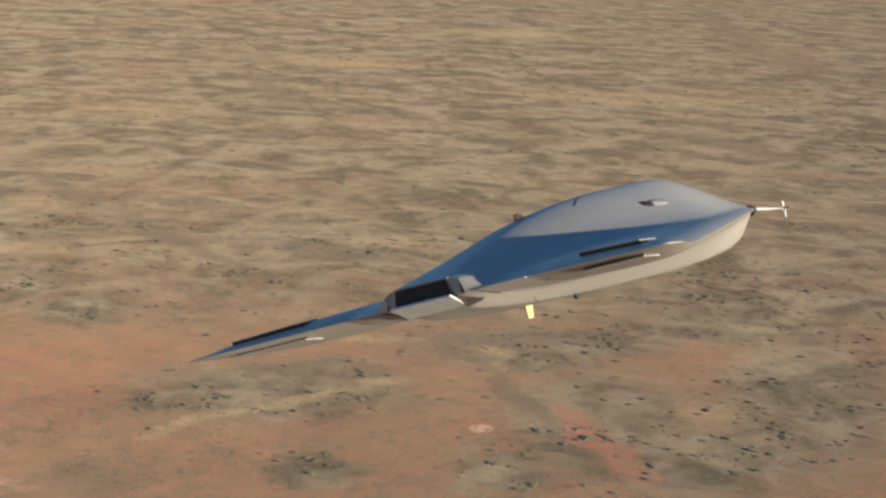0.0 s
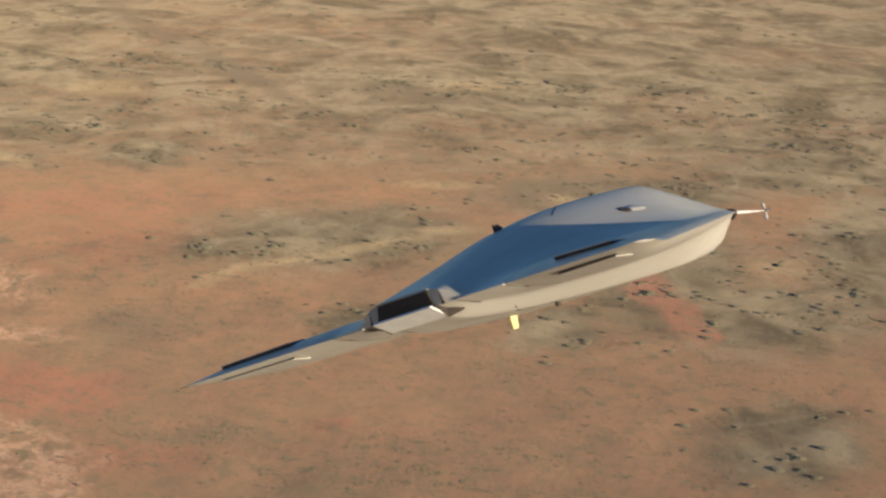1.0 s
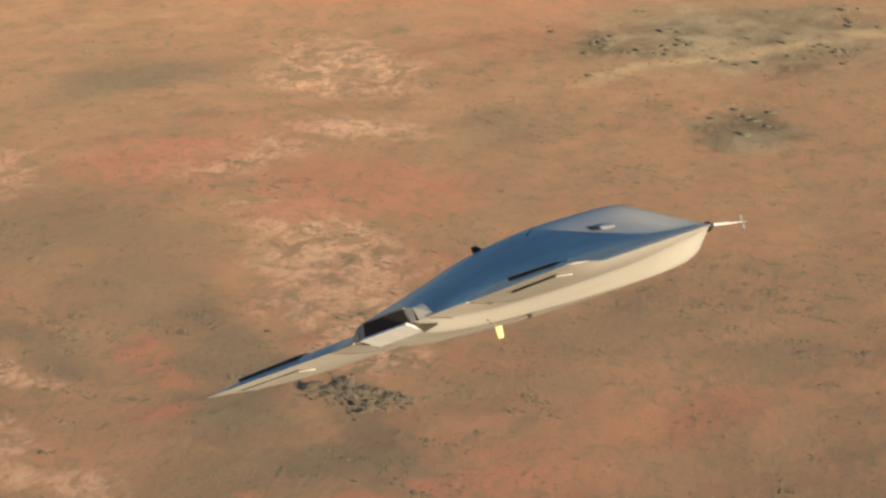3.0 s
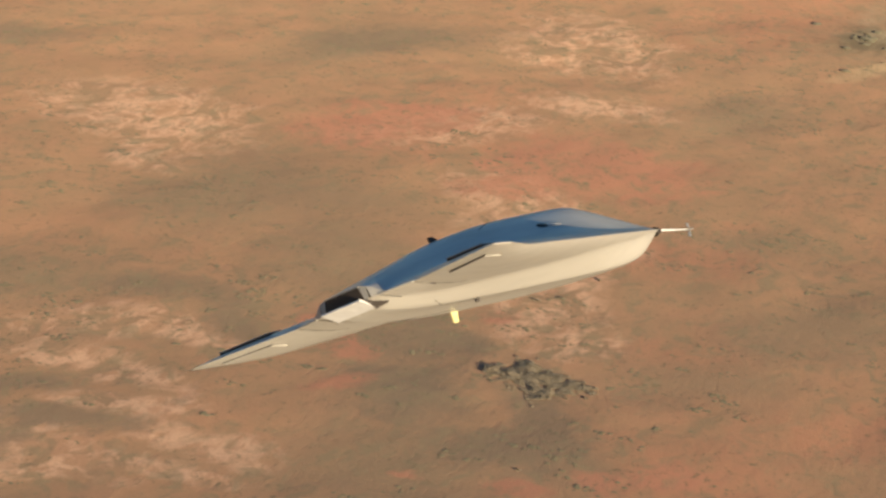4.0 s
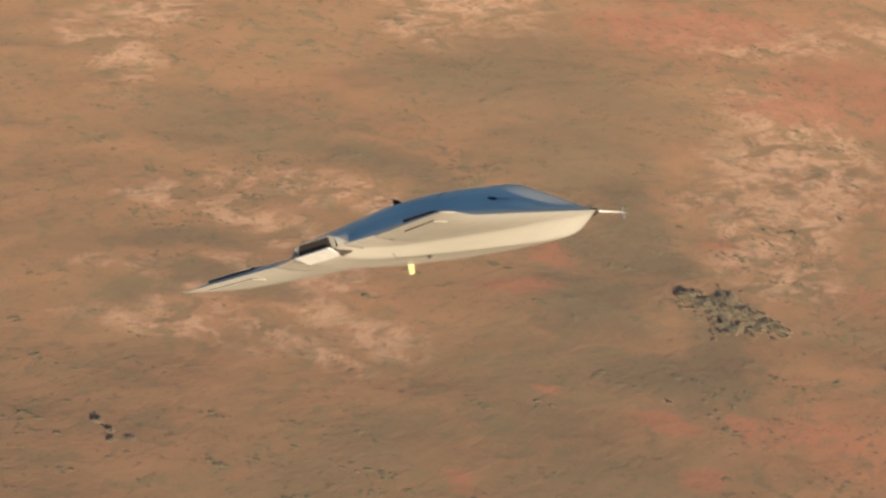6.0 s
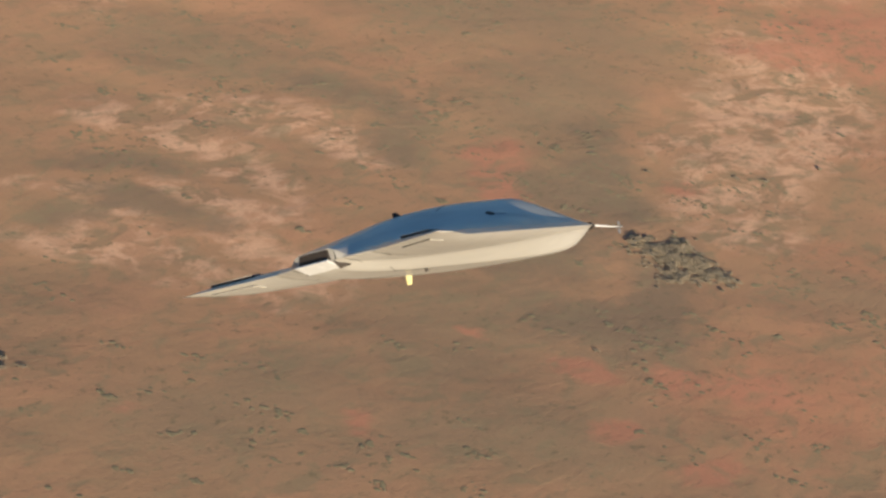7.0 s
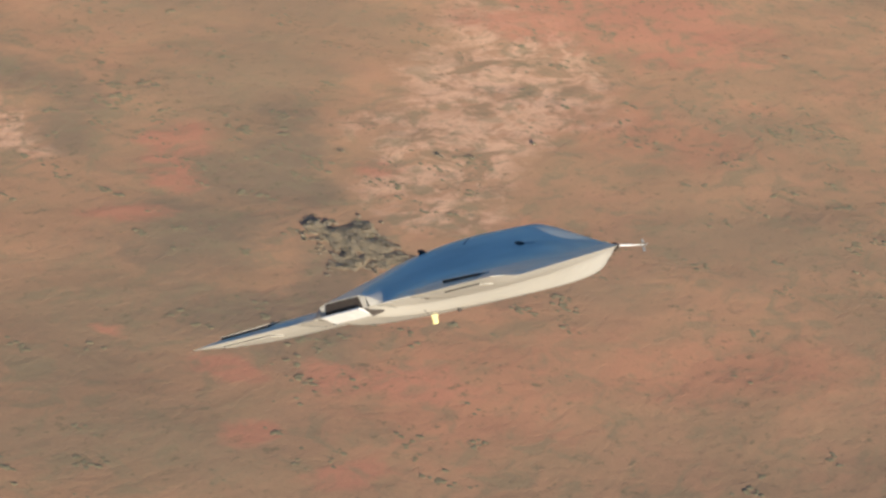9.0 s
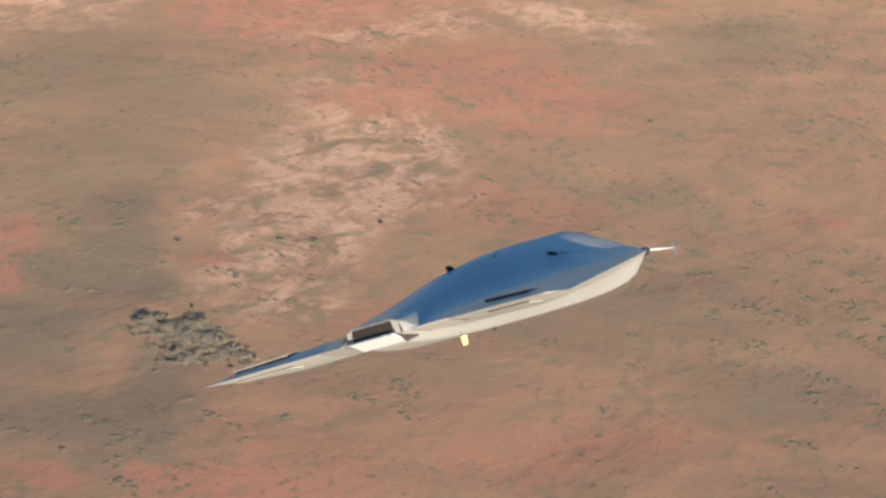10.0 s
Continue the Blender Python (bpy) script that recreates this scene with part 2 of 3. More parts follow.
blot("pale", -101, 494, 10.9, 3.8, -174)
blot("pale", -71, 594, 12.7, 6.5, 121)
blot("red", -146, 730, 35.5, 23.0, 89)
blot("clay", -159, 726, 20.3, 13.8, -111)
blot("clay", -117, 687, 12.7, 8.2, -120)
blot("olive", -159, 651, 27.8, 18.2, 127)
blot("dark", -88, 548, 18.0, 11.3, 101)
blot("dark", -64, 556, 22.6, 4.5, 117)
blot("pale", -146, 841, 34.4, 17.8, 121)
blot("pale", -105, 656, 27.5, 10.8, 103)
blot("pale", -93, 624, 9.3, 8.1, -145)
blot("olive", -94, 794, 20.5, 15.6, 84)
blot("dark", -95, 571, 15.7, 14.5, 90)
blot("clay", -105, 713, 27.6, 23.1, 84)
blot("olive", -60, 681, 17.8, 9.5, -157)
blot("clay", 47, 887, 36.1, 6.4, 101)
blot("clay", 60, 839, 19.3, 4.0, 99)
blot("scrub", -54, 956, 57.9, 22.5, -122)
blot("scrub", -86, 909, 31.8, 12.3, -97)
blot("scrub", 31, 1041, 55.8, 33.7, 93)
blot("scrub", 50, 922, 50.2, 10.2, 99)
blot("scrub", -33, 817, 15.5, 11.9, -122)
blot("scrub", 23, 847, 18.9, 12.8, 71)
blot("scrub", -188, 1046, 37.1, 27.3, 150)
blot("scrub", -130, 1075, 25.5, 17.1, 84)
blot("sand", -49, 914, 49.8, 5.2, -125)
blot("sand", -77, 867, 20.9, 4.2, -110)
blot("sand", -16, 963, 11.6, 6.9, -144)
blot("sand", -24, 1050, 17.3, 9.1, -170)
blot("sand", 20, 1036, 13.4, 7.7, 120)
blot("sand", -178, 1045, 21.5, 6.4, 130)
blot("red", -145, 962, 66.9, 22.5, -137)
blot("red", -115, 918, 64.8, 22.4, 88)
blot("red", 151, 1272, 47.7, 39.6, -160)
blot("clay", 50, 881, 60.3, 6.7, 100)
blot("red", 11, 893, 23.3, 10.3, 86)
blot("dark", 24, 961, 105.3, 4.8, 101)
blot("dark", 19, 1058, 56.7, 26.4, -125)
blot("scrub", 115, 1139, 82.8, 51.2, 62)
blot("dark", 316, 3433, 640.1, 14.5, -91)
blot("dark", 337, 2775, 208.8, 19.2, 98)
blot("dark", -139, 2207, 235.1, 10.6, 101)
blot("dark", -122, 1310, 136.2, 8.6, 112)
blot("dark", -55, 1289, 38.9, 17.4, 136)
blot("dark", 182, 1919, 109.0, 18.5, 104)
blot("dark", -186, 1451, 73.4, 8.2, 115)
blot("sand", 164, 2255, 90.9, 56.9, -175)
blot("sand", 56, 3066, 105.8, 73.1, 60)
blot("sand", -96, 2498, 66.7, 63.0, 178)
blot("sand", -201, 1957, 54.2, 28.6, -132)
blot("sand", -172, 1240, 25.4, 16.1, 87)
blot("sand", -21, 1323, 21.0, 13.6, -135)
blot("sand", 87, 939, 17.2, 10.3, 71)
blot("olive", -75, 514, 23.1, 16.8, -98)
blot("olive", -47, 489, 23.0, 12.2, -119)
blot("olive", -88, 582, 11.0, 7.3, 146)
blot("olive", -31, 631, 28.7, 15.2, -117)
blot("olive", -45, 586, 22.7, 11.1, -122)
blot("olive", 2, 625, 16.6, 10.6, -100)
blot("olive", -144, 651, 21.8, 18.4, 175)
blot("olive", -77, 472, 16.3, 9.5, -110)


def wobble(x, y, step, seed):
    """Smooth value noise on arrays, 0 to 1."""
    rng = np.random.RandomState(seed)
    table = rng.rand(256, 256)
    u, v = x / step + 1000.0, y / step + 1000.0
    i, j = np.floor(u).astype(int), np.floor(v).astype(int)
    f, g = u - i, v - j
    f, g = f * f * (3 - 2 * f), g * g * (3 - 2 * g)
    i0, i1, j0, j1 = i % 256, (i + 1) % 256, j % 256, (j + 1) % 256
    return (table[i0, j0] * (1 - f) + table[i1, j0] * f) * (1 - g) + (table[i0, j1] * (1 - f) + table[i1, j1] * f) * g


def cover(kind, x, y):
    """How much of that soil lies at the points, 0 to 1."""
    stray = {"clay": 0.2, "bare": 0.15, "sand": 0.25}.get(kind, 0.4)
    wx = x + stray * (16 * (wobble(x, y, 17, 3) - 0.5) + 7 * (wobble(x, y, 6, 4) - 0.5))
    wy = y + stray * (26 * (wobble(x, y, 19, 5) - 0.5) + 10 * (wobble(x, y, 7, 6) - 0.5))
    total = np.zeros_like(x)
    for k, cx, cy, a, b, turn in BLOTS:
        if k == kind:
            p = ((wx - cx) * math.cos(turn) + (wy - cy) * math.sin(turn)) / a
            q = (-(wx - cx) * math.sin(turn) + (wy - cy) * math.cos(turn)) / b
            total = np.maximum(total, np.clip(1.22 - 0.85 * np.sqrt(p * p + q * q), 0, 1))
    if kind == "scrub":       # the plain beyond is scrub all over
        far = np.clip((wy - 1010 - 0.25 * wx) / 160, 0, 1)
        total = np.maximum(total, far * (0.55 + 0.45 * wobble(wx, wy, 60, 9)))
    return total


def relief(x, y):
    return 0.9 * (wobble(x, y, 45, 11) - 0.5) + 0.26 * (wobble(x, y, 13, 12) - 0.5) + 0.09 * (wobble(x, y, 4.5, 13) - 0.5)


def steps(fine_a, fine_b, step, far_a, far_b):
    mid = list(np.arange(fine_a, fine_b, step))
    up, s = [fine_b], step
    while up[-1] < far_b:
        s *= 1.05
        up.append(up[-1] + s)
    down, s = [], step
    x = fine_a
    while x > far_a:
        s *= 1.05
        x -= s
        down.append(x)
    return np.array(down[::-1] + mid + up)


def build_ground():
    xs, ys = steps(-300, 150, 2.2, -4200, 4200), steps(405, 1120, 2.2, -4000, 4700)
    gx, gy = np.meshgrid(xs, ys)
    x, y = gx.ravel(), gy.ravel()
    z = relief(x, y)
    w, h = len(xs), len(ys)
    idx = np.arange(w * h).reshape(h, w)
    faces = np.stack([idx[:-1, :-1], idx[:-1, 1:], idx[1:, 1:], idx[1:, :-1]], -1).reshape(-1, 4)
    me = bpy.data.meshes.new("ground")
    me.from_pydata(np.stack([x, y, z], -1).tolist(), [], faces.tolist())
    for kind in ("red", "pale", "olive", "scrub", "dark", "sand", "bare", "clay"):
        me.attributes.new(kind, "FLOAT", "POINT").data.foreach_set("value", cover(kind, x, y).astype(np.float32))
    me.polygons.foreach_set("use_smooth", np.ones(len(faces), bool))
    me.materials.append(SOIL)
    return tagged(new("ground", me), "red desert plain with pale stony and olive scrub patches", "ground", kind="structure")


ground = build_ground()


# ---------------------------------------------------------------- the aircraft
def part(name, bm, material, parent, label="", smooth=False):
    me = bpy.data.meshes.new(name)
    bm.normal_update()
    bm.to_mesh(me)
    bm.free()
    me.materials.append(material)
    if smooth:
        me.polygons.foreach_set("use_smooth", np.ones(len(me.polygons), bool))
    ob = new(name, me)
    ob.parent = parent
    return tagged(ob, label)


def smooth_step(a, b, x):
    t = min(1.0, max(0.0, (x - a) / (b - a)))
    return t * t * (3 - 2 * t)


def curve_at(x, *knots):
    """Monotone smooth curve through (x, value) knots, x falling."""
    xs, vs = [-k[0] for k in knots], [k[1] for k in knots]
    x = -x
    if x <= xs[0]:
        return vs[0]
    if x >= xs[-1]:
        return vs[-1]
    n = len(xs)
    sl = [(vs[i + 1] - vs[i]) / (xs[i + 1] - xs[i]) for i in range(n - 1)]
    tan = [sl[0]] + [0.0 if sl[i - 1] * sl[i] <= 0 else 2 * sl[i - 1] * sl[i] / (sl[i - 1] + sl[i]) for i in range(1, n - 1)] + [sl[-1]]
    i = max(j for j in range(n - 1) if xs[j] <= x)
    h = xs[i + 1] - xs[i]
    t = (x - xs[i]) / h
    return ((1 + 2 * t) * (1 - t) ** 2 * vs[i] + t * (1 - t) ** 2 * h * tan[i]
            + t * t * (3 - 2 * t) * vs[i + 1] + t * t * (t - 1) * h * tan[i + 1])


# Nose at the origin, x forward, y to port, z up.
HALF_SPAN, SWEEP = 5.55, 1.82
EXHAUST_HALF, EXHAUST_X, EXHAUST_TOP = 0.62, -9.87, 0.32
CHEEK, CHEEK_X = 0.84, -9.87


def lead(y):
    y = abs(y)
    return -SWEEP * (math.sqrt(y * y + 0.02) - math.sqrt(0.02))


def trail(y):
    y = abs(y)
    if y <= EXHAUST_HALF:
        return EXHAUST_X
    if y <= CHEEK:
        return EXHAUST_X + (y - EXHAUST_HALF) / (CHEEK - EXHAUST_HALF) * (CHEEK_X - EXHAUST_X)
    if y < 2.15:
        return CHEEK_X + (y - CHEEK) / (2.15 - CHEEK) * 0.27
    return -9.60 - (y - 2.15) * 0.21


def wing_half(x, y, fade=0.32):
    d, g = 0.47 * max(0.0, lead(y) - x), max(0.0, x - trail(y))
    out = smooth_step(5.2, 2.0, abs(y))
    tip = min(1.0, max(0.0, HALF_SPAN + 0.03 - abs(y)) / 0.6) ** 0.4
    return tip * (0.215 + 0.015 * out) * (1 - math.exp(-d / 0.35)) * (1 - math.exp(-g / (fade + (0.9 - fade) * smooth_step(2.4, 1.1, abs(y)))))


def droop(x, y):
    """The outer wing's leading edge lies a little lower than its trailing edge."""
    return -0.025 * abs(y) * min(1.0, max(0.0, x - trail(y)) / 1.3)


def front_fade(x, y):
    return 1 - math.exp(-(0.47 * max(0.0, lead(y) - x)) / 0.12)


def top_z(x, y):
    hump = curve_at(x, (0, 0.02), (-0.5, 0.085), (-1.2, 0.29), (-1.7, 0.47), (-2.2, 0.65), (-2.75, 0.805), (-3.0, 0.825), (-4.0, 0.85), (-4.8, 0.86), (-5.6, 0.84), (-6.4, 0.78), (-7.2, 0.69), (-8.0, 0.545), (-8.6, 0.44), (-9.2, 0.365), (-9.6, 0.325), (-9.87, EXHAUST_TOP))
    half = curve_at(x, (0, 0.1), (-1.1, 0.5), (-2.7, 1.25), (-4.3, 1.9), (-6.5, 2.1), (-7.6, 1.95), (-8.6, 1.8), (-9.3, 1.65), (-9.7, 1.65), (-9.87, 1.65))
    flat = curve_at(x, (0, 0.0), (-6.5, 0.06), (-8.4, 0.15), (-9.3, 0.26), (-9.6, 0.33), (-9.87, 0.37))
    half = min(half, max(0.05, -x / SWEEP * 0.98))
    q = abs(y) / half
    ramp = min(1.0, max(0.0, (q - flat) / (1.0 - flat)))
    bulge = 1 - 0.6 * ramp - 0.4 * smooth_step(0, 1, ramp)
    bulge *= 1 - smooth_step(CHEEK, CHEEK + 0.7, abs(y)) * math.exp(-max(0.0, x - trail(y)) / 0.5)
    return droop(x, y) + wing_half(x, y) + hump * bulge * front_fade(x, y)


def bottom_z(x, y):
    keel = curve_at(x, (0, 0.03), (-0.5, 0.20), (-0.9, 0.33), (-1.5, 0.39), (-2.4, 0.40), (-4.3, 0.37), (-6.5, 0.30), (-8.1, 0.24), (-9.3, 0.17), (-9.87, 0.0))
    half = curve_at(x, (0, 0.1), (-1.1, 0.5), (-2.7, 1.2), (-4.3, 1.7), (-6.5, 1.8), (-8.5, 1.35), (-9.87, 1.05))
    half = min(half, max(0.05, -x / SWEEP * 0.98))
    q = abs(y) / half
    ramp = min(1.0, max(0.0, (q - 0.5) / 0.5))
    return droop(x, y) - (1.15 * wing_half(x, y, 0.8) + keel * (1 - 0.9 * ramp - 0.1 * smooth_step(0, 1, ramp)) * front_fade(x, y))


def build_shell(parent, name, y_from, y_to):
    """The skin between two span stations."""
    side = sorted({0.0, 0.04, 0.1, 0.2, 0.32, 0.46, 0.6, EXHAUST_HALF, 0.72, CHEEK, 0.82, 0.90, 0.96, 1.03, 1.1, *np.linspace(1.2, 2.05, 7), 2.15, *np.linspace(2.3, 5.25, 16), 5.42, HALF_SPAN})
    ys = [-v for v in side[:0:-1]] + list(side)
    ys = [y for y in ys if y_from - 1e-6 <= y <= y_to + 1e-6]
    n = 56
    bm = bmesh.new()
    top, low, sharp = [], [], []
    for y in ys:
        a, b = lead(y), trail(y)
        col_t, col_l = [], []
        for k in range(n + 1):
            u = k / n
            u = 0.5 - 0.5 * math.cos(math.pi * u)
            x = a + (b - a) * u
            zt, zl = top_z(x, y), bottom_z(x, y)
            if k == 0:
                v = bm.verts.new((x, y, droop(x, y)))
                col_t.append(v), col_l.append(v)
                continue
            if k == n and abs(y) > CHEEK + 1e-6:
                v = bm.verts.new((x, y, 0))
                col_t.append(v), col_l.append(v)
                continue
            col_t.append(bm.verts.new((x, y, zt)))
            col_l.append(bm.verts.new((x, y, zl)))
        top.append(col_t), low.append(col_l)
    for i in range(len(ys) - 1):
        for k in range(n):
            for sheet, flip in ((top, False), (low, True)):
                q = [sheet[i][k], sheet[i][k + 1], sheet[i + 1][k + 1], sheet[i + 1][k]]
                q = list(dict.fromkeys(q))
                if len(q) > 2:
                    bm.faces.new(q[::-1] if flip else q)
        # closing strips beside the exhaust
        if min(abs(ys[i]), abs(ys[i + 1])) >= EXHAUST_HALF - 1e-6 and max(abs(ys[i]), abs(ys[i + 1])) <= CHEEK + 1e-3:
            q = list(dict.fromkeys([top[i][n], low[i][n], low[i + 1][n], top[i + 1][n]]))
            f = bm.faces.new(q)
            sharp.append(f)
    for i in [k for k in (0, -1) if abs(ys[k]) > 4.9]:                # tips
        for k in range(1, n):
            q = list(dict.fromkeys([top[i][k], top[i][k + 1], low[i][k + 1], low[i][k]]))
            if len(q) > 2:
                bm.faces.new(q)
    bmesh.ops.recalc_face_normals(bm, faces=bm.faces)
    for f in bm.faces:
        f.smooth = True
    for f in sharp:
        f.smooth = False
        for e in f.edges:
            e.smooth = False
    for i in range(len(ys) - 1):
        for sheet, k in ((top, 0), (top, n), (low, n)):
            e = bm.edges.get((sheet[i][k], sheet[i + 1][k]))
            if e:
                e.smooth = False
    return part(name, bm, PAINT, parent)


def box_mesh(bm, lo, hi, bevel=0.0):
    made = bmesh.ops.create_cube(bm, size=1.0)
    for v in made["verts"]:
        v.co = Vector([lo[i] + (v.co[i] + 0.5) * (hi[i] - lo[i]) for i in range(3)])
    if bevel:
        edges = list({e for v in made["verts"] for e in v.link_edges})
        bmesh.ops.bevel(bm, geom=edges, offset=bevel, segments=2, affect="EDGES")


def prism(bm, ring_a, ring_b):
    """A closed solid between two rings of the same number of points."""
    a, b = [bm.verts.new(p) for p in ring_a], [bm.verts.new(p) for p in ring_b]
    n = len(a)
    for i in range(n):
        bm.faces.new((a[i], a[(i + 1) % n], b[(i + 1) % n], b[i]))
    bm.faces.new(a[::-1])
    bm.faces.new(b)
    bmesh.ops.recalc_face_normals(bm, faces=bm.faces)


def rod(bm, a, b, ra, rb, sides=10):
    a, b = Vector(a), Vector(b)
    turn = (b - a).to_track_quat("Z", "Y").to_matrix()
    rings = [[c + turn @ Vector((r * math.cos(6.2832 * k / sides), r * math.sin(6.2832 * k / sides), 0)) for k in range(sides)] for c, r in ((a, ra), (b, rb))]
    prism(bm, *rings)


def build_aircraft():
    craft = new("stealth_aircraft")
    craft.empty_display_size = 1.0
    tagged(craft, "pale grey tailless unmanned jet banking in flight", "aircraft")
    build_shell(craft, "fuselage", -2.15, 2.15)
    for a, b in ((-HALF_SPAN, -2.15), (2.15, HALF_SPAN)):
        build_shell(craft, "wing", a, b)

    # exhaust: lintel, and a sooty dark plate standing for the slot's unlit inside
    x0, zt = EXHAUST_X, EXHAUST_TOP
    star, port = -0.60, 0.60              # ends of the slot
    bm = bmesh.new()
    box_mesh(bm, (x0 - 0.02, star - 0.03, zt - 0.02), (x0 + 0.10, port + 0.03, zt + 0.008), 0.006)
    part("exhaust_frame", bm, PAINT, craft)
    bm = bmesh.new()
    prism(bm, *[[(x, star + 0.01, zt - 0.024), (x, port - 0.01, zt - 0.024), (x, port + 0.08, 0.012), (x, star - 0.08, 0.012)] for x in (x0 - 0.03, x0 + 0.05)])
    part("exhaust_plate", bm, DARK, craft, "sooty dark plate in place of the unlit exhaust slot")

    # sloping tail lip below the slot, sunlight in its white; dark gaps at its ends
    bm = bmesh.new()
    a = [(x0 - 0.17, star - 0.10, 0.005), (x0 - 0.17, port + 0.10, 0.005), (-9.64, port + 0.08, -0.225), (-9.64, star - 0.08, -0.225)]
    b = [(p[0] + 0.03, p[1], p[2] + 0.03) for p in a]
    prism(bm, a, b)
    part("tail_lip", bm, WHITE, craft, "lip under the exhaust, coloured white for sunlight")
    # solid dark wedges stand for the shade inside the two gaps
    for s in (-1, 1):
        bm = bmesh.new()
        w = port + 0.11
        a = [(x0 - 0.02, s * (w + 0.015), -0.02), (x0 + 0.12, s * (w + 0.08), -0.02), (-9.48, s * (w + 0.22), -0.20), (-9.64, s * (w - 0.02), -0.25)]
        b = [(p[0] + 0.05, p[1], p[2] + 0.06) for p in a]
        prism(bm, a, b)
        part("lip_gap_shade", bm, DARK, craft, "dark wedge for the shaded gap at the lip's end")

    # split drag flaps near the tips, standing open above and below the wing
    for s in (-1, 1):
        for up in (1, -1):
            name = "upper_flap" if up > 0 else "lower_flap"
            skin = top_z if up > 0 else bottom_z
            ya, yb = 3.22, 4.75
            rows_ = []
            for y in (ya, yb):
                xe = trail(y) + 0.24
                xh = xe + 0.42
                rows_.append((y, xe, skin(xe, y), xh, skin(xh, y), (0.125, 0.095)[up < 0] if y == ya else (0.115, 0.09)[up < 0]))
            bm = bmesh.new()
            a, b = [[(xh, s * y, zh), (xe, s * y, ze + up * (lift - 0.06)), (xe, s * y, ze + up * (lift - 0.042)), (xh, s * y, zh + up * 0.02)] for y, xe, ze, xh, zh, lift in rows_]
            prism(bm, a, b)
            flap = part(name, bm, PAINT, craft)
            # dark wedge puts the shade under the open flap into colour
            bm = bmesh.new()
            depth = 0.06
            a, b = [[(xh, s * y, zh - up * 0.01), (xe + 0.03, s * y, ze - up * 0.01), (xe + 0.03, s * y, ze + up * (lift - depth)), (xh, s * y, zh + up * 0.001)] for y, xe, ze, xh, zh, lift in rows_]
            prism(bm, a, b)
            part("flap_shade", bm, DARK, flap, "dark wedge as shade under the open flap")

    # nose boom with its cross vane
    bm = bmesh.new()
    rod(bm, (-0.12, 0, -0.025), (-0.02, 0, -0.02), 0.115, 0.095, 16)
    rod(bm, (-0.02, 0, -0.02), (0.08, 0, -0.02), 0.07, 0.04, 12)
    part("nose_collar", bm, DARK, craft, "dark collar at the nose")
    bm = bmesh.new()
    rod(bm, (0.04, 0, -0.012), (0.55, 0, -0.09), 0.030, 0.024)
    rod(bm, (0.55, 0, -0.09), (1.16, 0, -0.18), 0.020, 0.006)
    boom = part("air_data_boom", bm, WHITE, craft, "slim pale boom")
    bm = bmesh.new()
    rod(bm, (1.04, 0, -0.33), (1.04, 0, -0.01), 0.018, 0.018, 8)
    rod(bm, (1.04, -0.13, -0.163), (1.04, 0.13, -0.163), 0.016, 0.016, 8)
    box_mesh(bm, (0.98, -0.010, -0.10), (1.06, 0.010, 0.0), 0.002)
    box_mesh(bm, (0.96, -0.010, -0.34), (1.04, 0.010, -0.22), 0.002)
    part("vane", bm, STEEL, boom)

    # aerials
    bm = bmesh.new()
    zb = top_z(-6.85, 0)
    prism(bm, [(-6.72, -0.02, zb - 0.03), (-7.02, -0.02, zb - 0.03), (-7.02, 0.02, zb - 0.03), (-6.72, 0.02, zb - 0.03)],
          [(-6.90, -0.012, zb + 0.11), (-7.04, -0.012, zb + 0.11), (-7.04, 0.012, zb + 0.11), (-6.90, 0.012, zb + 0.11)])
    part("dorsal_aerial", bm, DARK, craft, "small dark fin aerial")
    bm = bmesh.new()
    zb = bottom_z(-6.87, -0.77)
    rod(bm, (-6.87, -0.77, zb + 0.05), (-6.87, -0.77, zb - 0.09), 0.06, 0.045, 12)
    part("belly_stub", bm, DARK, craft, "small dark belly stub")
    bm = bmesh.new()
    bx, by = -5.97, 1.10
    zb = bottom_z(bx, by)
    prism(bm, [(bx + 0.12, by - 0.02, zb + 0.05), (bx - 0.10, by - 0.02, zb + 0.05), (bx - 0.10, by + 0.02, zb + 0.05), (bx + 0.12, by + 0.02, zb + 0.05)],
          [(bx + 0.05, by - 0.015, -0.83), (bx - 0.10, by - 0.015, -0.83), (bx - 0.10, by + 0.015, -0.83), (bx + 0.05, by + 0.015, -0.83)])
    part("belly_blade", bm, AMBER, craft, "yellow blade aerial under the belly")

    # side vents on the hump: pale blister, dark cap for the shaded mouth behind it
    for s in (-1, 1):
        for name, vx, rx, lift, mat, label in (("vent_blister", -4.20, 0.30, 0.028, PAINT, ""), ("vent_mouth_shade", -4.52, 0.17, 0.03, DARK, "dark cap standing for the shaded vent mouth")):
            bm = bmesh.new()
            vy = s * 1.0
            rings = []
            for r, h in ((1.0, -0.03), (0.8, 0.7 * lift), (0.4, lift)):
                ring = []
                for k in range(20):
                    an = 6.2832 * k / 20
                    px, py = vx + rx * r * math.cos(an), vy + 0.11 * r * math.sin(an)
                    ring.append(bm.verts.new((px, py, top_z(px, py) + h)))
                rings.append(ring)
            for ra, rb in zip(rings, rings[1:]):
                for k in range(20):
                    bm.faces.new((ra[k], ra[(k + 1) % 20], rb[(k + 1) % 20], rb[k]))
            bm.faces.new(rings[-1])
            bmesh.ops.recalc_face_normals(bm, faces=bm.faces)
            part(name, bm, mat, craft, label, smooth=True)

    # inner trailing-edge flaps, a little down, with dark end gaps
    for s in (-1, 1):
        bm = bmesh.new()
        a, b = [], []
        for y, ring in ((1.14, a), (2.06, b)):
            xt = trail(y)
            xh = xt + 0.55
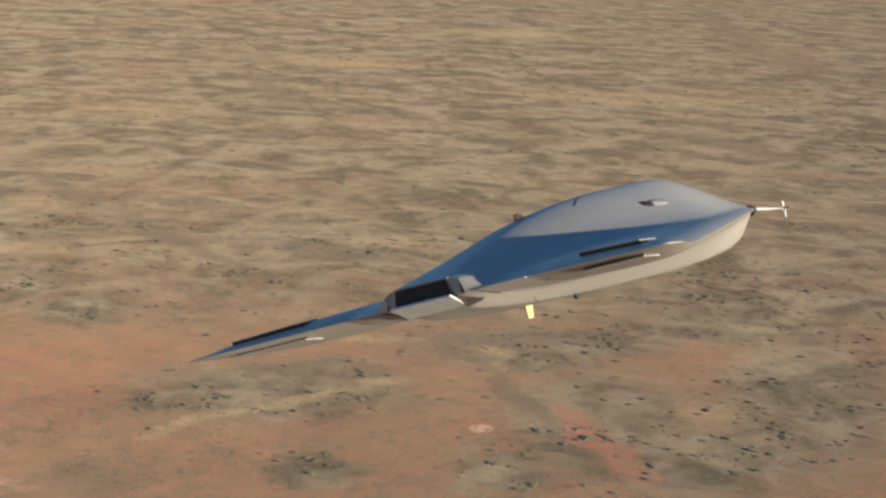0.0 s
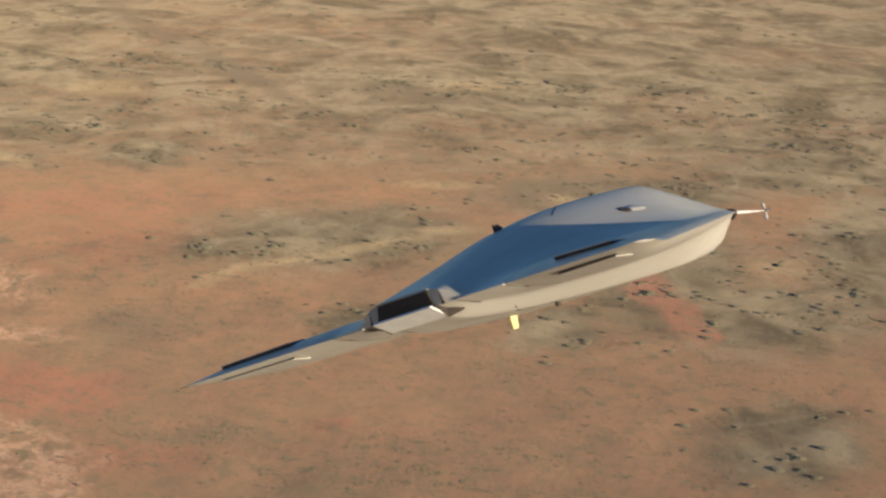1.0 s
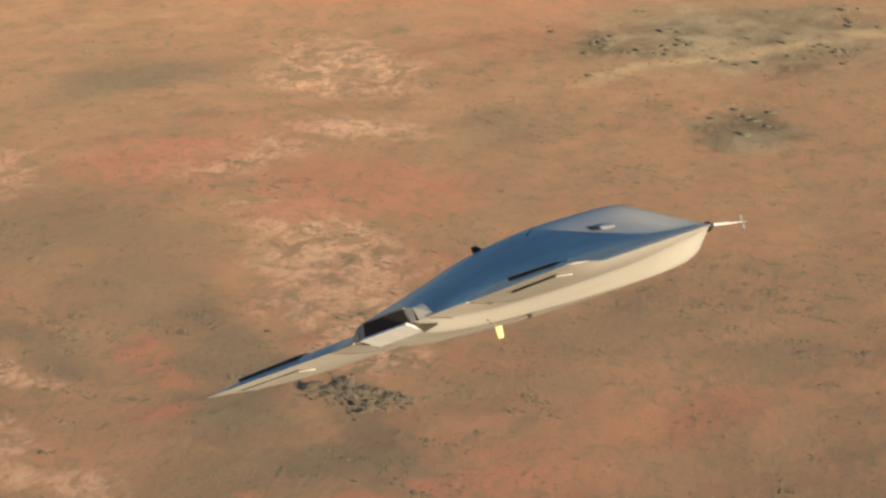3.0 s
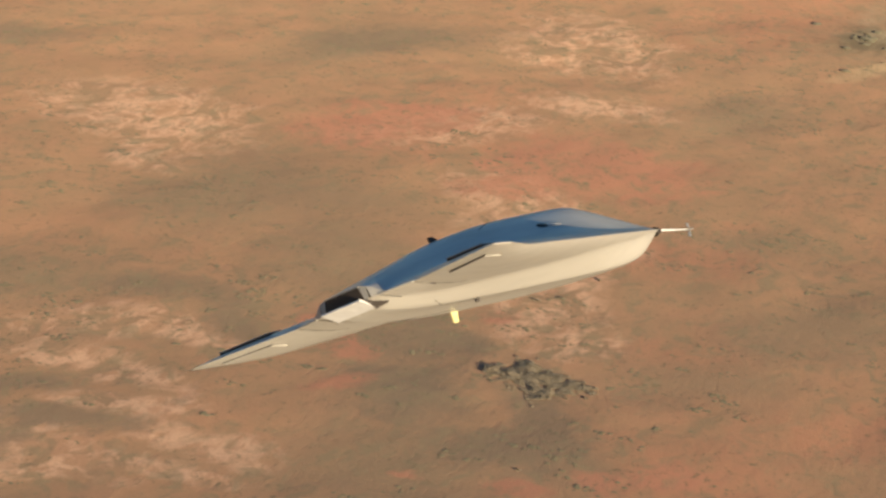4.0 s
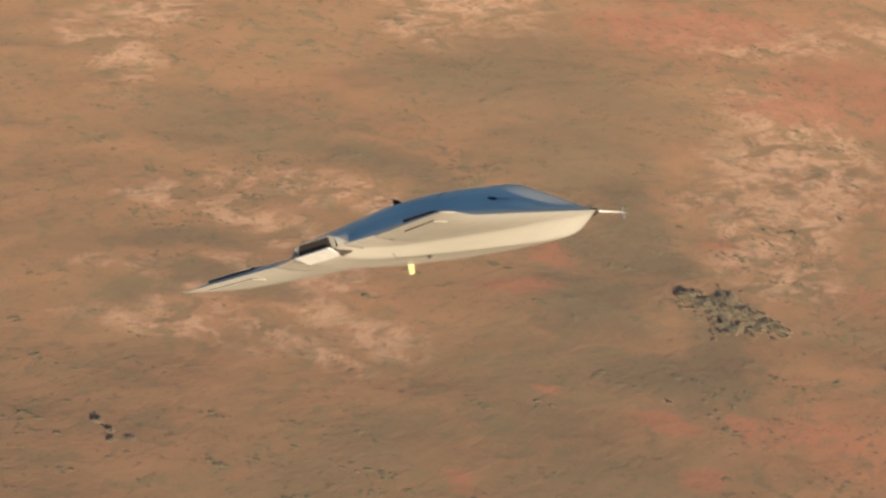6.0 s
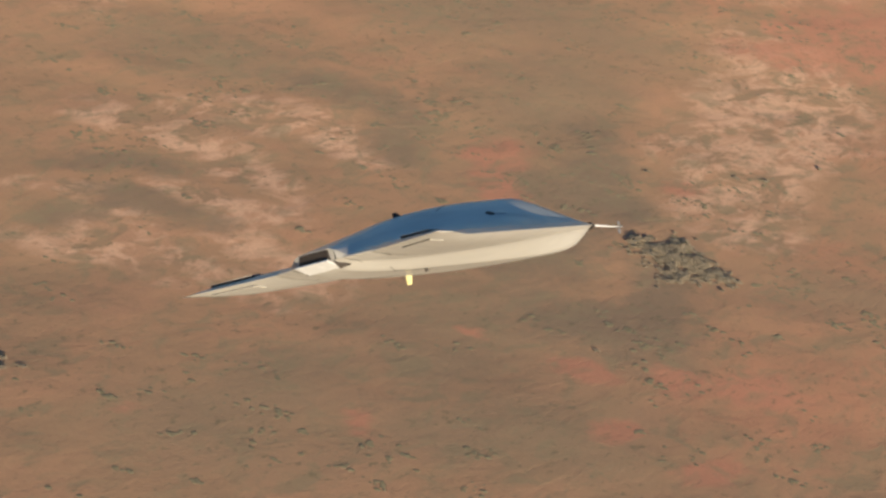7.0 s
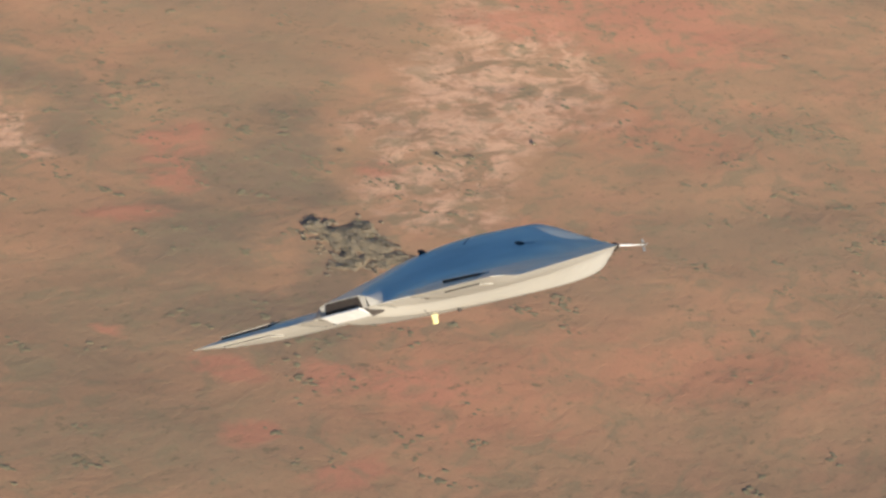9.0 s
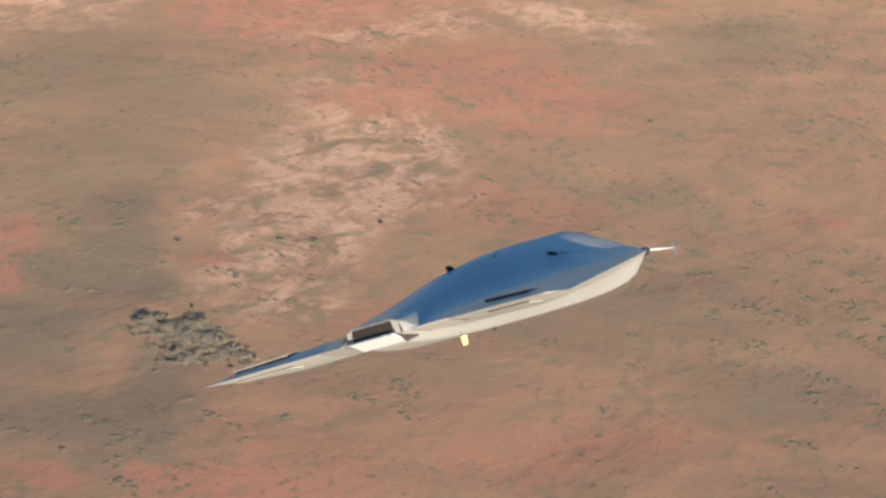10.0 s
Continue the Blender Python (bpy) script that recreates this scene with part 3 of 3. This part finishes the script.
            ring += [(xh, s * y, top_z(xh, y) - 0.07), (xt - 0.03, s * y, 0.012), (xt - 0.03, s * y, -0.008), (xh, s * y, bottom_z(xh, y) - 0.012)]
        prism(bm, a, b)
        part("elevon", bm, PAINT, craft)
        for y in (1.12, 2.08):
            bm = bmesh.new()
            xt = trail(y)
            box_mesh(bm, (xt + 0.02, s * y - 0.012, -0.10), (xt + 0.58, s * y + 0.012, -0.02))
            for v in bm.verts:
                if v.co.z < -0.05:
                    v.co.z = bottom_z(v.co.x, y) - 0.016
            part("elevon_gap", bm, DARK, craft, "dark flap gap")

    # dark lines: gear door seams under the belly, one thin line on the spine
    def seam(name, skin, side, *points):
        bm = bmesh.new()
        for (xa, ya), (xb, yb) in zip(points, points[1:]):
            way = Vector((xb - xa, yb - ya, 0)).normalized() * 0.012
            across = Vector((-way.y, way.x, 0))
            lower, upper = [], []
            for x, y, o in ((xa, ya, across), (xb, yb, across), (xb, yb, -across), (xa, ya, -across)):
                z = skin(x + o.x, y + o.y)
                lower.append((x + o.x, y + o.y, z - side * 0.02))
                upper.append((x + o.x, y + o.y, z + side * 0.006))
            prism(bm, lower, upper)
        part(name, bm, DARK, craft, "thin dark line on the panels")

    for s in (-1, 1):
        seam("gear_door_seam", bottom_z, -1, (-6.5, s * 0.55), (-6.9, s * 0.62), (-7.4, s * 0.68), (-7.9, s * 0.72), (-8.2, s * 0.95))
        seam("wing_seam", bottom_z, -1, (-8.2, s * 2.12), (-8.7, s * 2.12), (-9.2, s * 2.12))
    seam("spine_line", top_z, 1, (-5.2, -0.06), (-5.5, -0.22), (-5.9, -0.45))
    return craft


aircraft = build_aircraft()


# ---------------------------------------------------------------- shrubs
def lump(rng, tris=20):
    """An uneven little bush: a squashed, dented ball."""
    bm = bmesh.new()
    bmesh.ops.create_icosphere(bm, subdivisions=1 if tris == 20 else 2, radius=1.0)
    for v in bm.verts:
        v.co *= rng.uniform(0.7, 1.25)
        v.co.z = v.co.z * 0.42 + 0.25
    bm.verts.ensure_lookup_table()
    co = np.array([v.co[:] for v in bm.verts])
    fa = np.array([[v.index for v in f.verts] for f in bm.faces])
    bm.free()
    return co, fa


def scatter(name, points, sizes, material, label, category, seed, flat=1.0, tris=20):
    rng = random.Random(seed)
    kinds = [lump(rng, tris) for _ in range(6)]
    cos, fas, base = [], [], 0
    heights = relief(np.array([p[0] for p in points]), np.array([p[1] for p in points]))
    for (x, y), s, z in zip(points, sizes, heights):
        co, fa = kinds[rng.randrange(6)]
        a = rng.uniform(0, 6.28)
        c, d = math.cos(a) * s, math.sin(a) * s
        p = np.stack([x + c * co[:, 0] - d * co[:, 1], y + d * co[:, 0] + c * co[:, 1], z + s * flat * rng.uniform(0.7, 1.1) * co[:, 2] - 0.1 * s * flat], -1)
        cos.append(p), fas.append(fa + base)
        base += len(co)
    me = bpy.data.meshes.new(name)
    me.from_pydata(np.concatenate(cos).tolist(), [], np.concatenate(fas).tolist())
    me.materials.append(material)
    return tagged(new(name, me), label, category, kind="stuff")


def sow(count, box, weight, seed):
    """Random places in the box, kept where weight() is high."""
    rng = np.random.RandomState(seed)
    x, y = rng.uniform(box[0], box[1], count), rng.uniform(box[2], box[3], count)
    keep = rng.rand(count) < weight(x, y)
    return list(zip(x[keep], y[keep]))


def build_scrub():
    rng = random.Random(4)
    clump = lambda x, y: np.clip((wobble(x, y, 9, 31) - 0.5) * 4, 0, 1)
    drift = lambda x, y: np.clip((wobble(x, y, 42, 33) - 0.4) * 4, 0, 1)
    p = sow(42000, (-320, 300, 640, 1350), lambda x, y: cover("scrub", x, y) ** 2 * (0.04 + 0.96 * clump(x, y)) * (0.25 + 0.75 * drift(x, y)), 1)
    scatter("scrub", p, [rng.uniform(0.5, 1.8) for _ in p], LEAF_GREY, "grey-green saltbush scattered over the red plain", "scrub", 1, 0.5)
    p = sow(20000, (-600, 700, 1250, 2900), lambda x, y: 0.8 * clump(x, y) * drift(x, y), 2)
    scatter("far_scrub", p, [rng.uniform(1.0, 2.6) for _ in p], LEAF_GREY, "distant grey-green scrub on the plain", "scrub", 2, 0.42)
    seeds = sow(8500, (-300, 120, 410, 900), lambda x, y: (0.30 + 0.3 * cover("olive", x, y) + 0.3 * cover("dark", x, y)) * (0.2 + 0.8 * drift(x, y)), 3)
    p, sizes = [], []
    for x, y in seeds:
        reach = rng.uniform(0.4, 2.2)
        for _ in range(rng.randint(2, 11)):
            p.append((x + rng.gauss(0, reach), y + rng.gauss(0, reach * 0.8)))
            sizes.append(rng.uniform(0.2, 0.6))
    scatter("low_tufts", p, sizes, LEAF_OLIVE, "low olive tufts in clumps on bare red soil", "scrub", 3, 0.24)
    p = sow(9000, (-320, 260, 600, 1250), lambda x, y: cover("sand", x, y) * 0.4 + cover("scrub", x, y) * 0.10, 5)
    scatter("dry_grass", p, [rng.uniform(0.2, 0.6) for _ in p], LEAF_STRAW, "straw-coloured dry grass clumps between the scrub", "grass", 5)


build_scrub()


def build_shrub(seed):
    """A small desert shrub: a few stems and an uneven crown of leaf clumps. About 1 m in radius."""
    rng = random.Random(seed)
    shrub = new("shrub")
    shrub.empty_display_size = 0.3
    bm = bmesh.new()
    heads = []
    for k in range(6):
        a = 6.2832 * k / 6 + rng.uniform(-0.4, 0.4)
        r = rng.uniform(0.25, 0.75)
        head = (r * math.cos(a), r * math.sin(a), rng.uniform(0.7, 1.25))
        rod(bm, (0, 0, -0.2), head, 0.06, 0.02, 5)
        heads.append(head)
    part("stems", bm, BARK, shrub)
    bm = bmesh.new()
    for h in heads:
        for _ in range(60):
            c = Vector(h) + Vector((rng.gauss(0, 0.30), rng.gauss(0, 0.30), rng.gauss(-0.1, 0.28)))
            u = Vector((rng.gauss(0, 1), rng.gauss(0, 1), rng.gauss(0, 1))).normalized()
            v = u.cross(Vector((rng.gauss(0, 1), rng.gauss(0, 1), rng.gauss(0, 1)))).normalized()
            a, w = rng.uniform(0.08, 0.2), rng.uniform(0.05, 0.12)
            bm.faces.new([bm.verts.new(p) for p in (c - u * a, c + v * w, c + u * a, c - v * w)])
    part("crown", bm, LEAF_DARK, shrub)
    return tagged(shrub, "dark grey-green desert shrub on red soil", "shrub", "shrubs of the dark thicket")


def build_shrubs():
    rng = random.Random(8)
    models = [build_shrub(s) for s in (1, 2, 3)]
    spots = []
    for cu, cv, reach, count in ((0.0, 0.0, 0.22, 70), (-0.35, 0.2, 0.2, 45), (0.4, -0.15, 0.2, 50), (0.1, 0.45, 0.2, 35), (-0.1, -0.45, 0.22, 30), (0.75, -0.4, 0.2, 22), (-0.7, 0.45, 0.18, 18)):
        for _ in range(count):
            a, b = rng.gauss(0, 1), rng.gauss(0, 1)
            u, v = cu + reach * a, cv + reach * b
            size = max(0.35, 0.95 - 0.3 * math.hypot(a, b)) * rng.uniform(0.7, 1.2)
            spots.append((-68.6 + 6.1 * u - 8.2 * v, 567.0 + 6.9 * u + 11.0 * v, size))
    for x, y in ((-78.3, 632.7), (-77.1, 724.2), (-113.4, 876.3), (-49, 833.4), (-104.3, 443.1), (-101.1, 442), (-98.9, 439.6), (-97.9, 442.4),
                 (-56.6, 523.2), (29, 717), (27.3, 737), (-94.3, 597.5), (-84, 611.8), (-80.5, 616.5)):
        spots.append((x, y, rng.uniform(0.4, 0.65)))
    thicket = len(spots) - 14
    for i, (x, y, s) in enumerate(spots):
        z = float(relief(np.array([x]), np.array([y]))[0])
        m = pose(x, y, z, 0, 0, rng.uniform(0, 360))
        ob = models[i] if i < 3 else copy_thing(models[i % 3], m)
        ob.matrix_basis = m
        if i >= thicket:
            tagged(ob, "small lone dark shrub on bare red soil", "shrub", "lone shrubs")
        ob.scale = (s * 1.2, s * 1.2, s * rng.uniform(0.18, 0.42))


build_shrubs()

AIRCRAFT_ROWS = [
    (0, 5.946, 57.126, 163.703, -18.42, -6.09, 50.92),
    (0.5, 15.254, 72.027, 162.519, -22.62, -5.39, 52.15),
    (1, 23.920, 86.772, 160.634, -23.72, -4.79, 53.55),
    (1.5, 31.362, 101.145, 158.037, -24.22, -4.37, 55.30),
    (2, 39.106, 116.059, 155.434, -25.77, -3.85, 56.95),
    (2.5, 45.514, 126.932, 154.128, -27.25, -3.47, 58.79),
    (2.7, 47.842, 131.054, 153.657, -27.60, -3.44, 59.41),
    (3.8, 56.475, 158.740, 148.056, -30.59, -2.97, 63.68),
    (4, 57.800, 164.296, 147.033, -31.25, -2.85, 64.34),
    (4.5, 60.592, 177.777, 144.920, -31.96, -2.31, 66.12),
    (5, 64.109, 190.116, 143.489, -32.45, -2.00, 68.11),
    (5.5, 69.164, 198.233, 142.415, -32.88, -1.82, 69.89),
    (5.7, 71.542, 201.498, 141.819, -32.69, -1.86, 71.35),
    (6.8, 92.253, 226.245, 144.316, -33.65, -0.68, 75.40),
    (7, 94.891, 231.217, 144.087, -33.61, -0.71, 75.51),
    (7.5, 100.425, 243.453, 143.201, -33.81, -0.97, 76.36),
    (8, 106.543, 256.009, 142.362, -34.16, -0.72, 77.43),
    (8.5, 112.422, 266.243, 141.877, -33.88, -0.81, 78.22),
    (9, 119.606, 276.491, 143.150, -33.54, -1.07, 79.14),
    (9.5, 125.429, 286.157, 143.953, -33.06, -1.36, 80.23),
    (10, 130.535, 296.975, 145.519, -32.37, -1.55, 81.27),
]


def motions():
    walk(aircraft, [(t, pose(*r)) for t, *r in AIRCRAFT_ROWS])


motions()
